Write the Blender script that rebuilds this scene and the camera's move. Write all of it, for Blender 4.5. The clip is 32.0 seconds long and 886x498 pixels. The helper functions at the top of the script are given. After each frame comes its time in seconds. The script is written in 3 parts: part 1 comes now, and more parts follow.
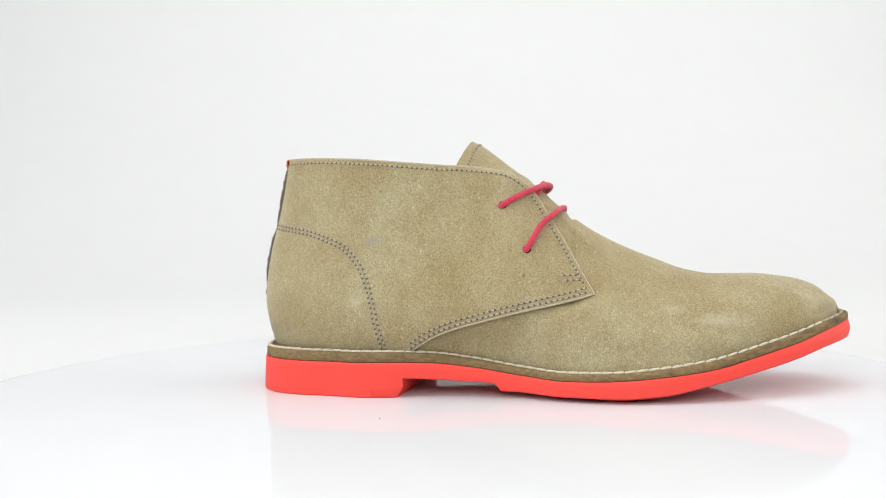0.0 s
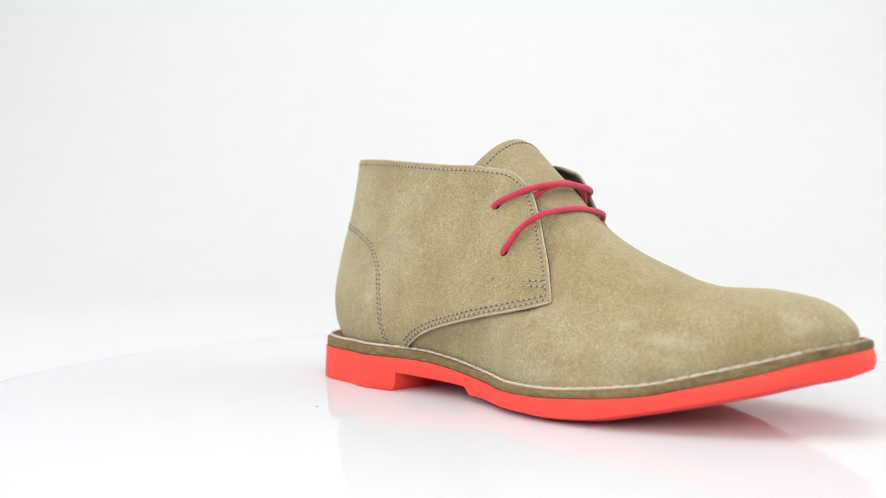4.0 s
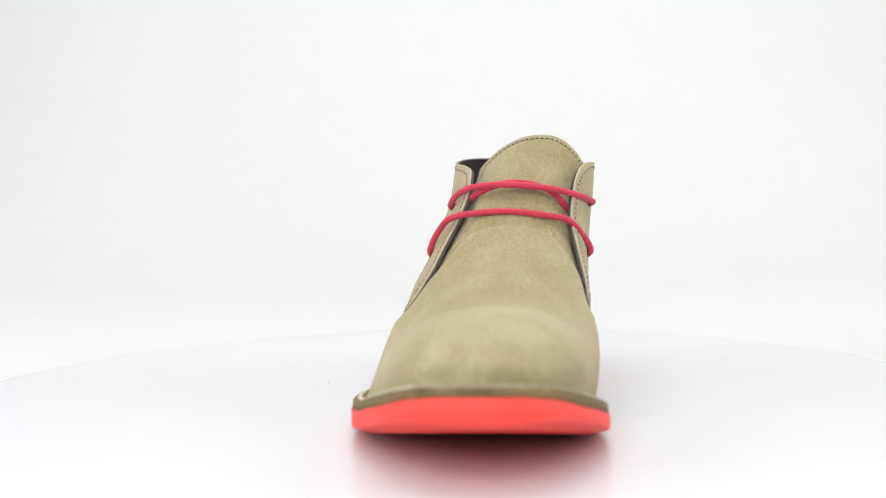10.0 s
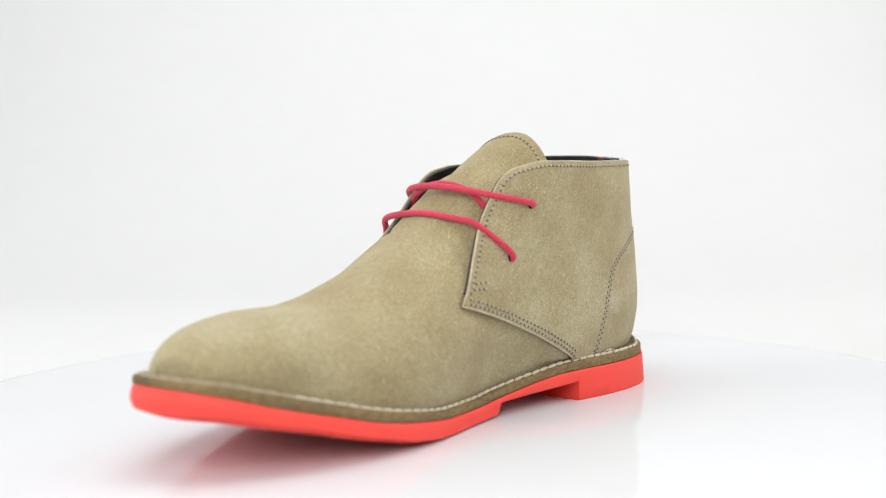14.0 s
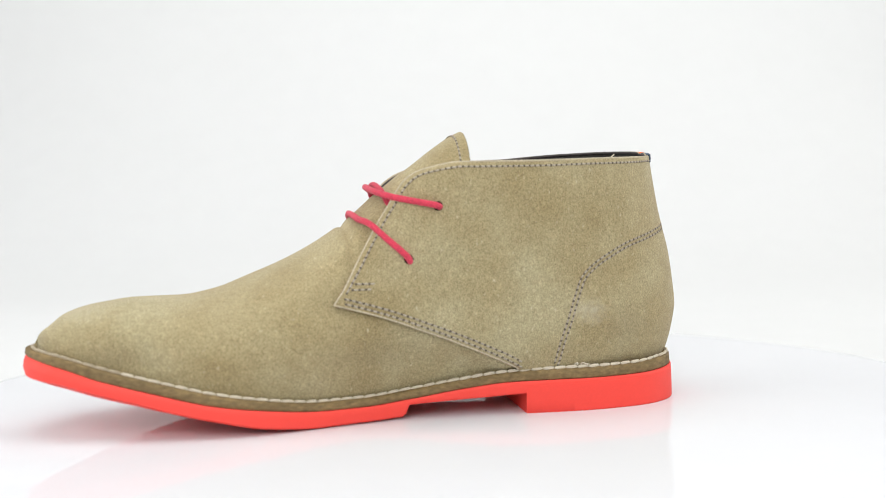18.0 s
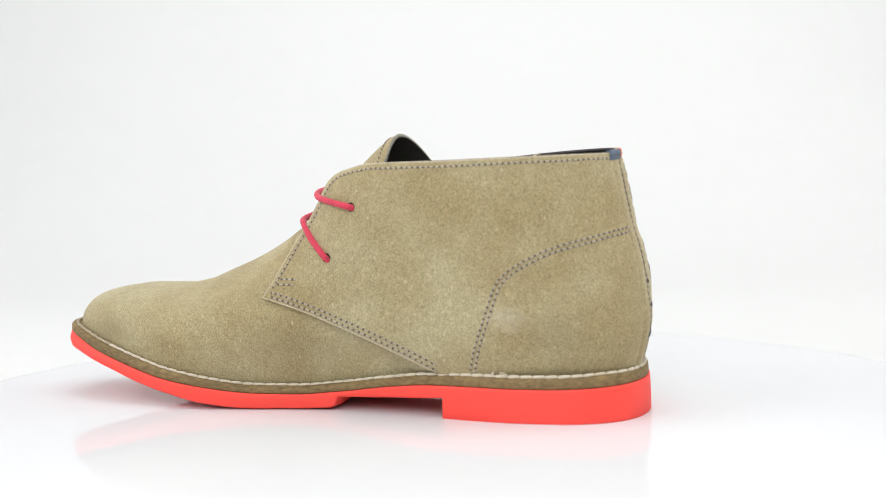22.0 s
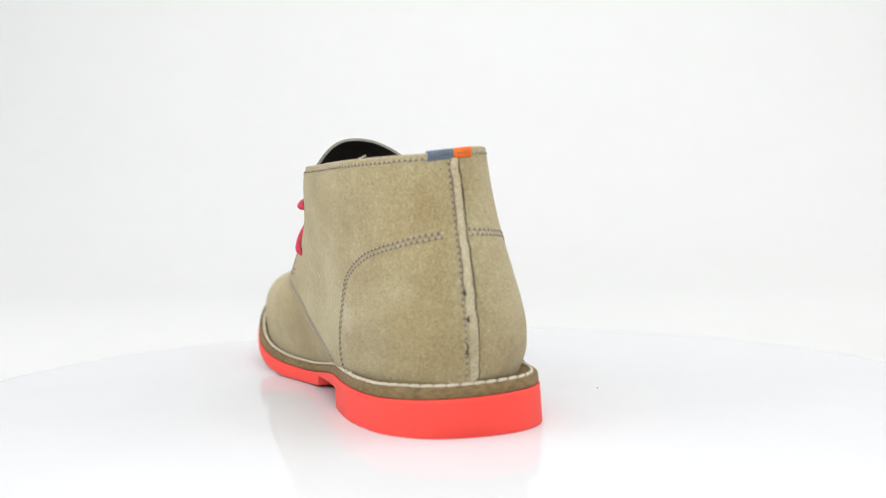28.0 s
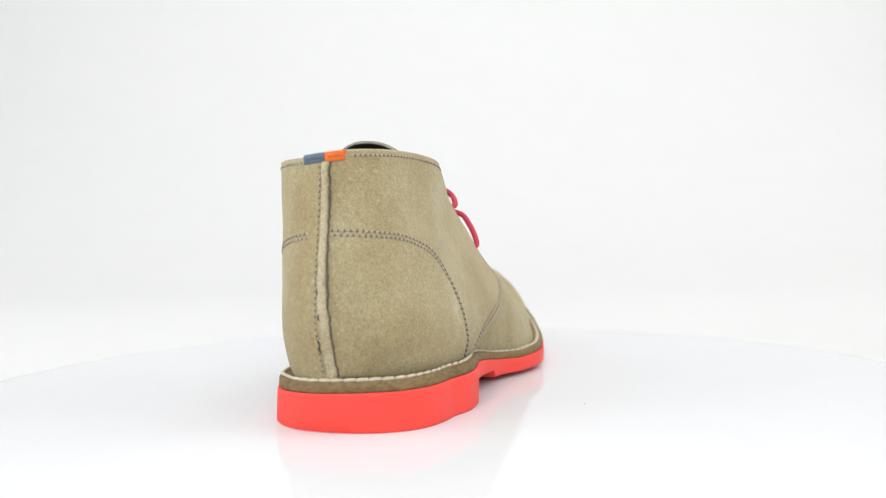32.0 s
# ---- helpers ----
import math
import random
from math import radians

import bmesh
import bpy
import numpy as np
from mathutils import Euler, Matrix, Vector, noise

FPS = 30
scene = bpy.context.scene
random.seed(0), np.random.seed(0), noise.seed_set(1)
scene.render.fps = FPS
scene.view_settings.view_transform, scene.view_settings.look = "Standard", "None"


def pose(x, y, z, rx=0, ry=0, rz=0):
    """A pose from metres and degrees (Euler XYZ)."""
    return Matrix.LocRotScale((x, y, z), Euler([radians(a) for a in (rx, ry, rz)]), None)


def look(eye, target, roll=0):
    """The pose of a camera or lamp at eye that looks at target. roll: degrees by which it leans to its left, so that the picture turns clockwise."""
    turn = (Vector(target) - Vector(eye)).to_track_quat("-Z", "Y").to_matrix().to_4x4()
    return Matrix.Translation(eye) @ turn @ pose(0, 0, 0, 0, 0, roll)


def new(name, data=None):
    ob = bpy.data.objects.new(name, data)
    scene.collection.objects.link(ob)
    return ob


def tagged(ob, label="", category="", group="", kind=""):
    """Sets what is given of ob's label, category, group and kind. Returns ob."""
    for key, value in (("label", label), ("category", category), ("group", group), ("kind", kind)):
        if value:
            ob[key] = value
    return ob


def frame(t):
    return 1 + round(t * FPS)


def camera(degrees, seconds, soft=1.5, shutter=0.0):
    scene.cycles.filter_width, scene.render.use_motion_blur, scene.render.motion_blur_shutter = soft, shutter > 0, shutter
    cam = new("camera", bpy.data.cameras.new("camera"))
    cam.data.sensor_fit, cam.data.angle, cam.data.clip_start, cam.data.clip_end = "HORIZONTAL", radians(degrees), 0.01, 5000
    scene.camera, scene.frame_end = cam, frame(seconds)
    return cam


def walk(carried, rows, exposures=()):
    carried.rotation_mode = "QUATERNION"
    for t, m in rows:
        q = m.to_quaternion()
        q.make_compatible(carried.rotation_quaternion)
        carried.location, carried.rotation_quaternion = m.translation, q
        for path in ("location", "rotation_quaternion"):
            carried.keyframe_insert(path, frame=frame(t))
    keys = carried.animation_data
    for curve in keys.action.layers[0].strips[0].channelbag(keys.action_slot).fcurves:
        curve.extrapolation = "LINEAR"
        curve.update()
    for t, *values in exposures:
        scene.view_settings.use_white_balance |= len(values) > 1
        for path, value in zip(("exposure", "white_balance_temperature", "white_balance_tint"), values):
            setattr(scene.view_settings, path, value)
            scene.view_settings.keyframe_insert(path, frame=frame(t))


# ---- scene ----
# ---- camera ----
U = 0.525  # metres to one unit of the shoe's plan
cam = camera(44.35, 32.0, soft=0.85)
VIEW = pose(0, -1.0384 * U, 0.1887 * U, 87.163, 0.987, 0.339)
walk(cam, [(0, VIEW), (32, VIEW)], [(0, 0.11), (2.5, 0.12), (5, 0.18), (7.3, 0.20), (8.6, 0.16), (13, 0.16), (14.5, 0.13), (16.8, 0.16), (18.5, 0.15), (22, 0.17),
                                    (25.5, 0.18), (27.6, 0.14), (32, 0.15)])
cam.data.dof.use_dof, cam.data.dof.focus_distance, cam.data.dof.aperture_fstop = True, 0.525, 6.5
# degrees that the turntable has turned, second by second
TURN = [(0, 0.0), (2, -17.39), (4, -34.97), (6, -52.85), (8, -70.88), (10, -88.82), (12, -106.55), (14, -123.99), (16, -141.03),
        (18, -157.76), (20, -174.45), (22, -191.42), (24, -208.42), (26, -225.25), (28, -241.98), (30, -258.88), (32, -276.0)]

# ---- light ----
world = bpy.data.worlds.new("studio")
scene.world = world
world.use_nodes = True
world.node_tree.nodes["Background"].inputs[0].default_value = (1, 1, 1, 1)
world.node_tree.nodes["Background"].inputs[1].default_value = 0.3


def softbox(name, size, power, eye, target, colour=(1, 1, 1), spread=180):
    lamp = bpy.data.lights.new(name, "AREA")
    lamp.shape, lamp.size, lamp.size_y, lamp.energy, lamp.color, lamp.spread = "RECTANGLE", size[0], size[1], power, colour, radians(spread)
    ob = new(name, lamp)
    ob.matrix_world = look(eye, target)
    return ob


# lamps out of view; those for front and backdrop are added fills
softbox("softbox_top", (1.3, 1.05), 10.6, (0.0, -0.15, 1.4), (0, -0.15, 0))
softbox("softbox_right", (1.1, 1.2), 7.6, (1.25, 0.0, 0.72), (0, 0.0, 0.05), (1, 0.985, 0.955))
softbox("softbox_left", (1.2, 1.2), 8.8, (-1.25, -0.3, 0.68), (0, 0.0, 0.05), (0.985, 0.993, 1))
softbox("front_fill", (0.6, 0.4), 3.1, (-0.05, -0.76, 0.44), (0, 0.0, 0.05))
softbox("backdrop_fill", (3.0, 0.5), 9.7, (0.3, 0.15, 1.7), (0.28, 1.52, 0.75), spread=120)


# ---- materials ----
AX, OX, OY = radians(-6.55), -0.18891, 0.08684  # where the shoe stands on the turntable


def place(v):
    """From the shoe's plan (x to the toe, y to its inner side) to metres on the turntable."""
    v = np.asarray(v, float)
    c, s = math.cos(AX), math.sin(AX)
    return np.stack([OX + c * v[..., 0] - s * v[..., 1], OY + s * v[..., 0] + c * v[..., 1], v[..., 2] + 0.0022], -1) * U


def mat(name):
    m = bpy.data.materials.new(name)
    m.use_nodes = True
    return m, m.node_tree.nodes, m.node_tree.links, m.node_tree.nodes["Principled BSDF"]


def noise_node(nt, scale, detail=4.0, rough=0.55, coord=None, stretch=None):
    tc = nt.nodes.new("ShaderNodeTexCoord")
    n = nt.nodes.new("ShaderNodeTexNoise")
    n.inputs["Scale"].default_value, n.inputs["Detail"].default_value, n.inputs["Roughness"].default_value = scale, detail, rough
    src = tc.outputs["Object"]
    if stretch:
        mp = nt.nodes.new("ShaderNodeMapping")
        mp.inputs["Scale"].default_value = stretch
        nt.links.new(src, mp.inputs["Vector"])
        src = mp.outputs["Vector"]
    nt.links.new(src, n.inputs["Vector"])
    return n


def ramp(nt, src, stops):
    r = nt.nodes.new("ShaderNodeValToRGB")
    e = r.color_ramp.elements
    while len(e) < len(stops):
        e.new(0.5)
    for el, (p, c) in zip(e, stops):
        el.position, el.color = p, (*c, 1)
    nt.links.new(src, r.inputs["Fac"])
    return r


def mix(nt, kind, fac, a, b):
    m = nt.nodes.new("ShaderNodeMix")
    m.data_type, m.blend_type = "RGBA", kind
    for sock, v in ((m.inputs[0], fac), (m.inputs[6], a), (m.inputs[7], b)):
        if isinstance(v, (int, float)):
            sock.default_value = v
        elif isinstance(v, tuple):
            sock.default_value = (*v, 1)
        else:
            nt.links.new(v, sock)
    return m.outputs[2]


def bump(nt, height, strength, distance, bsdf, normal=None):
    b = nt.nodes.new("ShaderNodeBump")
    b.inputs["Strength"].default_value, b.inputs["Distance"].default_value = strength, distance
    nt.links.new(height, b.inputs["Height"])
    if normal:
        nt.links.new(normal, b.inputs["Normal"])
    nt.links.new(b.outputs["Normal"], bsdf.inputs["Normal"])
    return b.outputs["Normal"]


def marks(nt, c, spots):
    """Scuffs, stains and other lighter or darker patches with soft, uneven edges: (place in the shoe's plan, radii,
    colour, strength).
    """
    tc = nt.nodes.new("ShaderNodeTexCoord")
    rough = noise_node(nt, 330, 3, 0.65)
    for at, radii, colour, strength in spots:
        mp = nt.nodes.new("ShaderNodeMapping")
        mp.vector_type = "TEXTURE"
        mp.inputs["Location"].default_value = tuple(float(k) for k in place(at))
        mp.inputs["Rotation"].default_value = (0, 0, AX)
        mp.inputs["Scale"].default_value = tuple(r * U * 1.9 for r in radii)
        nt.links.new(tc.outputs["Object"], mp.inputs["Vector"])
        ln = nt.nodes.new("ShaderNodeVectorMath")
        ln.operation = "LENGTH"
        nt.links.new(mp.outputs["Vector"], ln.inputs[0])
        ad = nt.nodes.new("ShaderNodeMath")
        ad.operation = "MULTIPLY_ADD"
        nt.links.new(rough.outputs["Fac"], ad.inputs[0])
        ad.inputs[1].default_value = 0.9
        nt.links.new(ln.outputs["Value"], ad.inputs[2])
        f = ramp(nt, ad.outputs["Value"], [(0.45, (strength * 0.9,) * 3), (0.7, (strength * 0.5,) * 3), (1.0, (0, 0, 0))]).outputs["Color"]
        c = mix(nt, "MIX", f, c, colour)
    return c


PALE, DARK_BROWN, INK = (0.62, 0.58, 0.47), (0.20, 0.165, 0.10), (0.27, 0.27, 0.26)
# scuffs, toe dirt and scratches; also darker low sides and a lighter toe crest
SUEDE_MARKS = [((0.444, -0.0895, 0.069), (0.030, 0.02, 0.008), PALE, 0.36), ((0.405, -0.088, 0.078), (0.014, 0.02, 0.006), PALE, 0.3), ((0.5335, -0.0444, 0.0833), (0.022, 0.02, 0.014), PALE, 0.28),
          ((0.108, -0.0884, 0.0875), (0.010, 0.012, 0.009), PALE, 0.28), ((0.1232, -0.0733, 0.1438), (0.011, 0.01, 0.007), INK, 0.6), ((0.1308, -0.0641, 0.1913), (0.0022, 0.004, 0.0020), (0.10, 0.09, 0.07), 0.8),
          ((0.2687, -0.0885, 0.1112), (0.0016, 0.004, 0.0024), (0.09, 0.07, 0.05), 0.8), ((0.108, 0.0637, 0.0835), (0.020, 0.012, 0.013), PALE, 0.36), ((0.07, 0.058, 0.07), (0.034, 0.02, 0.022), DARK_BROWN, 0.38),
          ((0.552, -0.035, 0.074), (0.018, 0.05, 0.008), DARK_BROWN, 0.55), ((0.525, -0.01, 0.094), (0.03, 0.05, 0.010), PALE, 0.22), ((0.50, 0.045, 0.064), (0.05, 0.02, 0.012), DARK_BROWN, 0.35),
          ((0.30, 0.058, 0.055), (0.06, 0.02, 0.016), DARK_BROWN, 0.3), ((0.40, -0.105, 0.045), (0.07, 0.02, 0.012), DARK_BROWN, 0.3), ((0.03, -0.05, 0.06), (0.03, 0.03, 0.016), DARK_BROWN, 0.28),
          ((0.566, 0.005, 0.076), (0.012, 0.03, 0.006), DARK_BROWN, 0.5), ((0.046, -0.034, 0.207), (0.006, 0.007, 0.0022), PALE, 0.5), ((0.040, -0.026, 0.199), (0.004, 0.006, 0.0012), DARK_BROWN, 0.5),
          ((0.055, -0.044, 0.186), (0.003, 0.004, 0.0012), DARK_BROWN, 0.6)]


def suede(name, base, light, dark, spots=()):
    m, nodes, links, p = mat(name)
    nt = m.node_tree
    big = noise_node(nt, 22, 2, 0.5)
    mid = noise_node(nt, 420, 3, 0.65, stretch=(1, 1, 0.7))
    grain = noise_node(nt, 1350, 2, 0.7, stretch=(1, 1, 0.8))
    fine = noise_node(nt, 2200, 2, 0.6)
    fleck = noise_node(nt, 640, 2, 0.5, stretch=(1, 1, 0.55))
    c = ramp(nt, big.outputs["Fac"], [(0.30, dark), (0.5, base), (0.70, light)]).outputs["Color"]
    blot = noise_node(nt, 46, 3, 0.6)
    g = ramp(nt, blot.outputs["Fac"], [(0.30, (0.905, 0.885, 0.84)), (0.5, (0.985, 0.985, 0.975)), (0.70, (1.045, 1.055, 1.07))]).outputs["Color"]
    c = mix(nt, "MULTIPLY", 1.0, c, g)
    g = ramp(nt, mid.outputs["Fac"], [(0.3, (0.91, 0.89, 0.86)), (0.5, (0.97, 0.99, 0.97)), (0.7, (1.08, 1.06, 1.05))]).outputs["Color"]
    c = mix(nt, "MULTIPLY", 1.0, c, g)
    g = ramp(nt, grain.outputs["Fac"], [(0.34, (0.70, 0.69, 0.665)), (0.66, (1.24, 1.24, 1.23))]).outputs["Color"]
    c = mix(nt, "MULTIPLY", 0.78, c, g)
    g = ramp(nt, fine.outputs["Fac"], [(0.3, (0.68, 0.66, 0.61)), (0.5, (0.93, 0.96, 0.93)), (0.7, (1.25, 1.24, 1.25))]).outputs["Color"]
    c = mix(nt, "MULTIPLY", 0.62, c, g)
    f = ramp(nt, fleck.outputs["Fac"], [(0.66, (0, 0, 0)), (0.78, (0.5, 0.5, 0.5))]).outputs["Color"]
    c = mix(nt, "MIX", f, c, (0.66, 0.58, 0.42))
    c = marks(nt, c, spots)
    links.new(c, p.inputs["Base Color"])
    p.inputs["Roughness"].default_value = 0.95
    p.inputs["Specular IOR Level"].default_value = 0.10
    p.inputs["Sheen Weight"].default_value = 0.36
    p.inputs["Sheen Roughness"].default_value = 0.5
    p.inputs["Sheen Tint"].default_value = (0.95, 0.88, 0.72, 1)
    n1 = bump(nt, grain.outputs["Fac"], 0.6, 0.0006, p)
    bump(nt, fine.outputs["Fac"], 0.4, 0.0003, p, n1)
    return m


def plain(name, colour, rough, spec=0.4, grain=400, vary=0.12, relief=0.15, depth=0.0003, stretch=None):
    m, nodes, links, p = mat(name)
    nt = m.node_tree
    n = noise_node(nt, grain, 4, 0.6, stretch=stretch)
    b = noise_node(nt, grain / 12, 3, 0.5)
    lo, hi = tuple(c * (1 - vary) for c in colour), tuple(min(1, c * (1 + vary)) for c in colour)
    c = ramp(nt, n.outputs["Fac"], [(0.3, lo), (0.7, hi)]).outputs["Color"]
    g = ramp(nt, b.outputs["Fac"], [(0.3, (1 - vary * 0.7,) * 3), (0.7, (1.0,) * 3)]).outputs["Color"]
    links.new(mix(nt, "MULTIPLY", 1.0, c, g), p.inputs["Base Color"])
    p.inputs["Roughness"].default_value, p.inputs["Specular IOR Level"].default_value = rough, spec
    if relief:
        bump(nt, n.outputs["Fac"], relief, depth, p)
    return m


def half_gloss(name, colour, rough, spec, matt):
    """A worn polish: gloss and matt side by side."""
    m = plain(name, colour, rough, spec, 20, 0.01, 0)
    nt = m.node_tree
    p, out = nt.nodes["Principled BSDF"], nt.nodes["Material Output"]
    d, both = nt.nodes.new("ShaderNodeBsdfDiffuse"), nt.nodes.new("ShaderNodeMixShader")
    nt.links.new(p.inputs["Base Color"].links[0].from_socket, d.inputs["Color"])
    both.inputs[0].default_value = matt
    nt.links.new(p.outputs[0], both.inputs[1])
    nt.links.new(d.outputs[0], both.inputs[2])
    nt.links.new(both.outputs[0], out.inputs["Surface"])
    return m


SUEDE = suede("sand_suede", (0.382, 0.312, 0.183), (0.412, 0.352, 0.220), (0.352, 0.277, 0.153), SUEDE_MARKS)
SUEDE_EDGE = plain("cut_suede_edge", (0.50, 0.43, 0.31), 0.9, 0.2, 900, 0.2, 0.4)
LINING = plain("black_leather_lining", (0.052, 0.050, 0.046), 0.40, 0.4, 700, 0.25, 0.2)
RED = plain("coral_rubber", (0.91, 0.072, 0.054), 0.55, 0.3, 900, 0.02, 0.06, 0.0001)


def welt_leather():
    m = plain("brown_leather_welt", (0.225, 0.155, 0.068), 0.7, 0.3, 320, 0.34, 0.35, 0.0003, (1, 1, 2.5))
    nt, p = m.node_tree, m.node_tree.nodes["Principled BSDF"]
    c = p.inputs["Base Color"].links[0].from_socket
    spots = [((0.523, -0.0795, 0.057), (0.016, 0.012, 0.004), (0.06, 0.035, 0.018), 0.9), ((0.556, -0.054, 0.064), (0.012, 0.012, 0.005), (0.05, 0.03, 0.016), 0.8),
             ((0.577, -0.014, 0.068), (0.012, 0.03, 0.006), (0.07, 0.045, 0.022), 0.7), ((0.49, -0.096, 0.047), (0.010, 0.01, 0.003), (0.07, 0.045, 0.022), 0.6)]
    nt.links.new(marks(nt, c, spots), p.inputs["Base Color"])
    return m


WELT = welt_leather()
THREAD_GREY = plain("grey_thread", (0.44, 0.388, 0.31), 0.8, 0.2, 2500, 0.25, 0.3)
THREAD_WORN = plain("soiled_thread", (0.43, 0.365, 0.265), 0.85, 0.2, 2500, 0.25, 0.3)
THREAD_WHITE = plain("cream_thread", (0.62, 0.555, 0.44), 0.8, 0.2, 2500, 0.15, 0.3)
LACE = plain("coral_cord", (0.64, 0.045, 0.088), 0.75, 0.3, 1500, 0.25, 0.8, 0.0006)
LACE.node_tree.nodes["Principled BSDF"].inputs["Sheen Weight"].default_value = 0.15
STRIP = suede("tan_suede_strip", (0.48, 0.41, 0.285), (0.52, 0.455, 0.33), (0.44, 0.365, 0.24))
TONGUE_EDGE = plain("grey_cut_edge", (0.30, 0.285, 0.235), 0.9, 0.2, 900, 0.25, 0.4)
BLUE = plain("blue_ribbon", (0.135, 0.175, 0.235), 0.8, 0.2, 1800, 0.25, 0.4)
ORANGE = plain("orange_ribbon", (0.87, 0.17, 0.03), 0.8, 0.2, 1800, 0.2, 0.4)
NEEDLE = plain("hole_shade_and_dark_thread", (0.155, 0.128, 0.10), 0.9, 0.1)
SEAM_EDGE = plain("dark_seam_edge", (0.15, 0.122, 0.09), 0.9, 0.15, 900, 0.3, 0.4)
LINING_EDGE_SHADE = plain("lining_edge_with_gap_shade", (0.085, 0.075, 0.072), 0.8, 0.2, 900, 0.3, 0.4)
HOLE = plain("eyelet_shade", (0.02, 0.012, 0.01), 0.8, 0.2)
PAPER = plain("white_backdrop", (0.712, 0.718, 0.716), 0.8, 0.2, 30, 0.01, 0)
ACRYLIC = half_gloss("white_acrylic", (0.690, 0.697, 0.722), 0.03, 0.24, 0.38)
DUST = plain("grey_dust", (0.25, 0.24, 0.23), 0.9, 0.1)


# ---- building helpers ----
def link_mesh(name, verts, faces, material, parent=None, label="", smooth=True):
    me = bpy.data.meshes.new(name)
    me.from_pydata([tuple(map(float, v)) for v in verts], [], [tuple(int(i) for i in f) for f in faces])
    me.materials.append(material)
    bm = bmesh.new()
    bm.from_mesh(me)
    bmesh.ops.remove_doubles(bm, verts=bm.verts, dist=1e-6)
    bmesh.ops.recalc_face_normals(bm, faces=bm.faces)
    bm.to_mesh(me)
    bm.free()
    for f in me.polygons:
        f.use_smooth = smooth
    ob = new(name, me)
    ob.parent = parent
    if label:
        tagged(ob, label)
    return ob


def part(name, verts, faces, material, parent, label="", smooth=True):
    return link_mesh(name, place(verts), faces, material, parent, label, smooth)


def grid_faces(n, m, closed_n=False, closed_m=False):
    """Faces of a grid of n rows and m columns."""
    out = []
    for i in range(n if closed_n else n - 1):
        for j in range(m if closed_m else m - 1):
            a, b = i * m + j, i * m + (j + 1) % m
            c, d = ((i + 1) % n) * m + (j + 1) % m, ((i + 1) % n) * m + j
            out.append((a, b, c, d))
    return out


def smooth_curve(*pts):
    """A smooth function through (x, y) points."""
    xs, ys = np.array([p[0] for p in pts], float), np.array([p[1] for p in pts], float)
    d = np.diff(ys) / np.diff(xs)
    k = np.concatenate([[d[0]], np.where(d[1:] * d[:-1] > 0, 2 * d[1:] * d[:-1] / (d[1:] + d[:-1] + 1e-12), 0.0), [d[-1]]])

    def f(x):
        x = np.clip(np.asarray(x, float), xs[0], xs[-1])
        i = np.clip(np.searchsorted(xs, x, side="right") - 1, 0, len(xs) - 2)
        h = xs[i + 1] - xs[i]
        t = (x - xs[i]) / h
        return ((1 + 2 * t) * (1 - t) ** 2 * ys[i] + t * (1 - t) ** 2 * h * k[i] + t * t * (3 - 2 * t) * ys[i + 1] + t * t * (t - 1) * h * k[i + 1])
    return f


def path_through(pts, n, closed=False):
    """n points, evenly spaced, on a smooth line through pts."""
    p = np.array(pts, float)
    q = np.vstack([p[-1:], p, p[:2]]) if closed else np.vstack([2 * p[0] - p[1], p, 2 * p[-1] - p[-2]])
    out = []
    for i in range(len(q) - 3):
        t = np.linspace(0, 1, 24, endpoint=False)[:, None]
        a, b, c, d = q[i:i + 4]
        out.append(0.5 * (2 * b + (c - a) * t + (2 * a - 5 * b + 4 * c - d) * t ** 2 + (3 * b - a - 3 * c + d) * t ** 3))
    out = np.vstack(out + [p[:1] if closed else p[-1:]])
    s = np.concatenate([[0], np.cumsum(np.linalg.norm(np.diff(out, axis=0), axis=1))])
    u = np.linspace(0, s[-1], n, endpoint=not closed)
    return np.stack([np.interp(u, s, out[:, k]) for k in range(out.shape[1])], 1)


def tube(pts, radius, sides=12, squash=1.0):
    p = np.array(pts, float)
    t = np.gradient(p, axis=0)
    t /= np.linalg.norm(t, axis=1)[:, None]
    up = np.array([0.3, 0.1, 1.0])
    verts = []
    for q, d in zip(p, t):
        a = np.cross(d, up)
        a /= np.linalg.norm(a)
        b = np.cross(a, d)
        up = b
        for k in range(sides):
            w = 2 * math.pi * k / sides
            verts.append(q + radius * (math.cos(w) * a + squash * math.sin(w) * b))
    faces = grid_faces(len(p), sides, False, True)
    faces += [tuple(range(sides)), tuple(range(len(verts) - sides, len(verts)))]
    return verts, faces


def stitch_shape(p, d, n, length, width, height, seg=6):
    """One stitch: a small rounded bead of thread along d on a surface with normal n."""
    d, n = d / np.linalg.norm(d), n / np.linalg.norm(n)
    s = np.cross(n, d)
    s /= np.linalg.norm(s)
    verts = []
    for a, r in ((-1, 0.35), (-0.7, 0.85), (0, 1.0), (0.7, 0.85), (1, 0.35)):
        for k in range(seg):
            w = 2 * math.pi * k / seg
            verts.append(p + d * a * length / 2 + s * math.cos(w) * r * width / 2 + n * math.sin(w) * r * height)
    faces = grid_faces(5, seg, False, True) + [tuple(range(seg)), tuple(range(4 * seg, 5 * seg))]
    return verts, faces


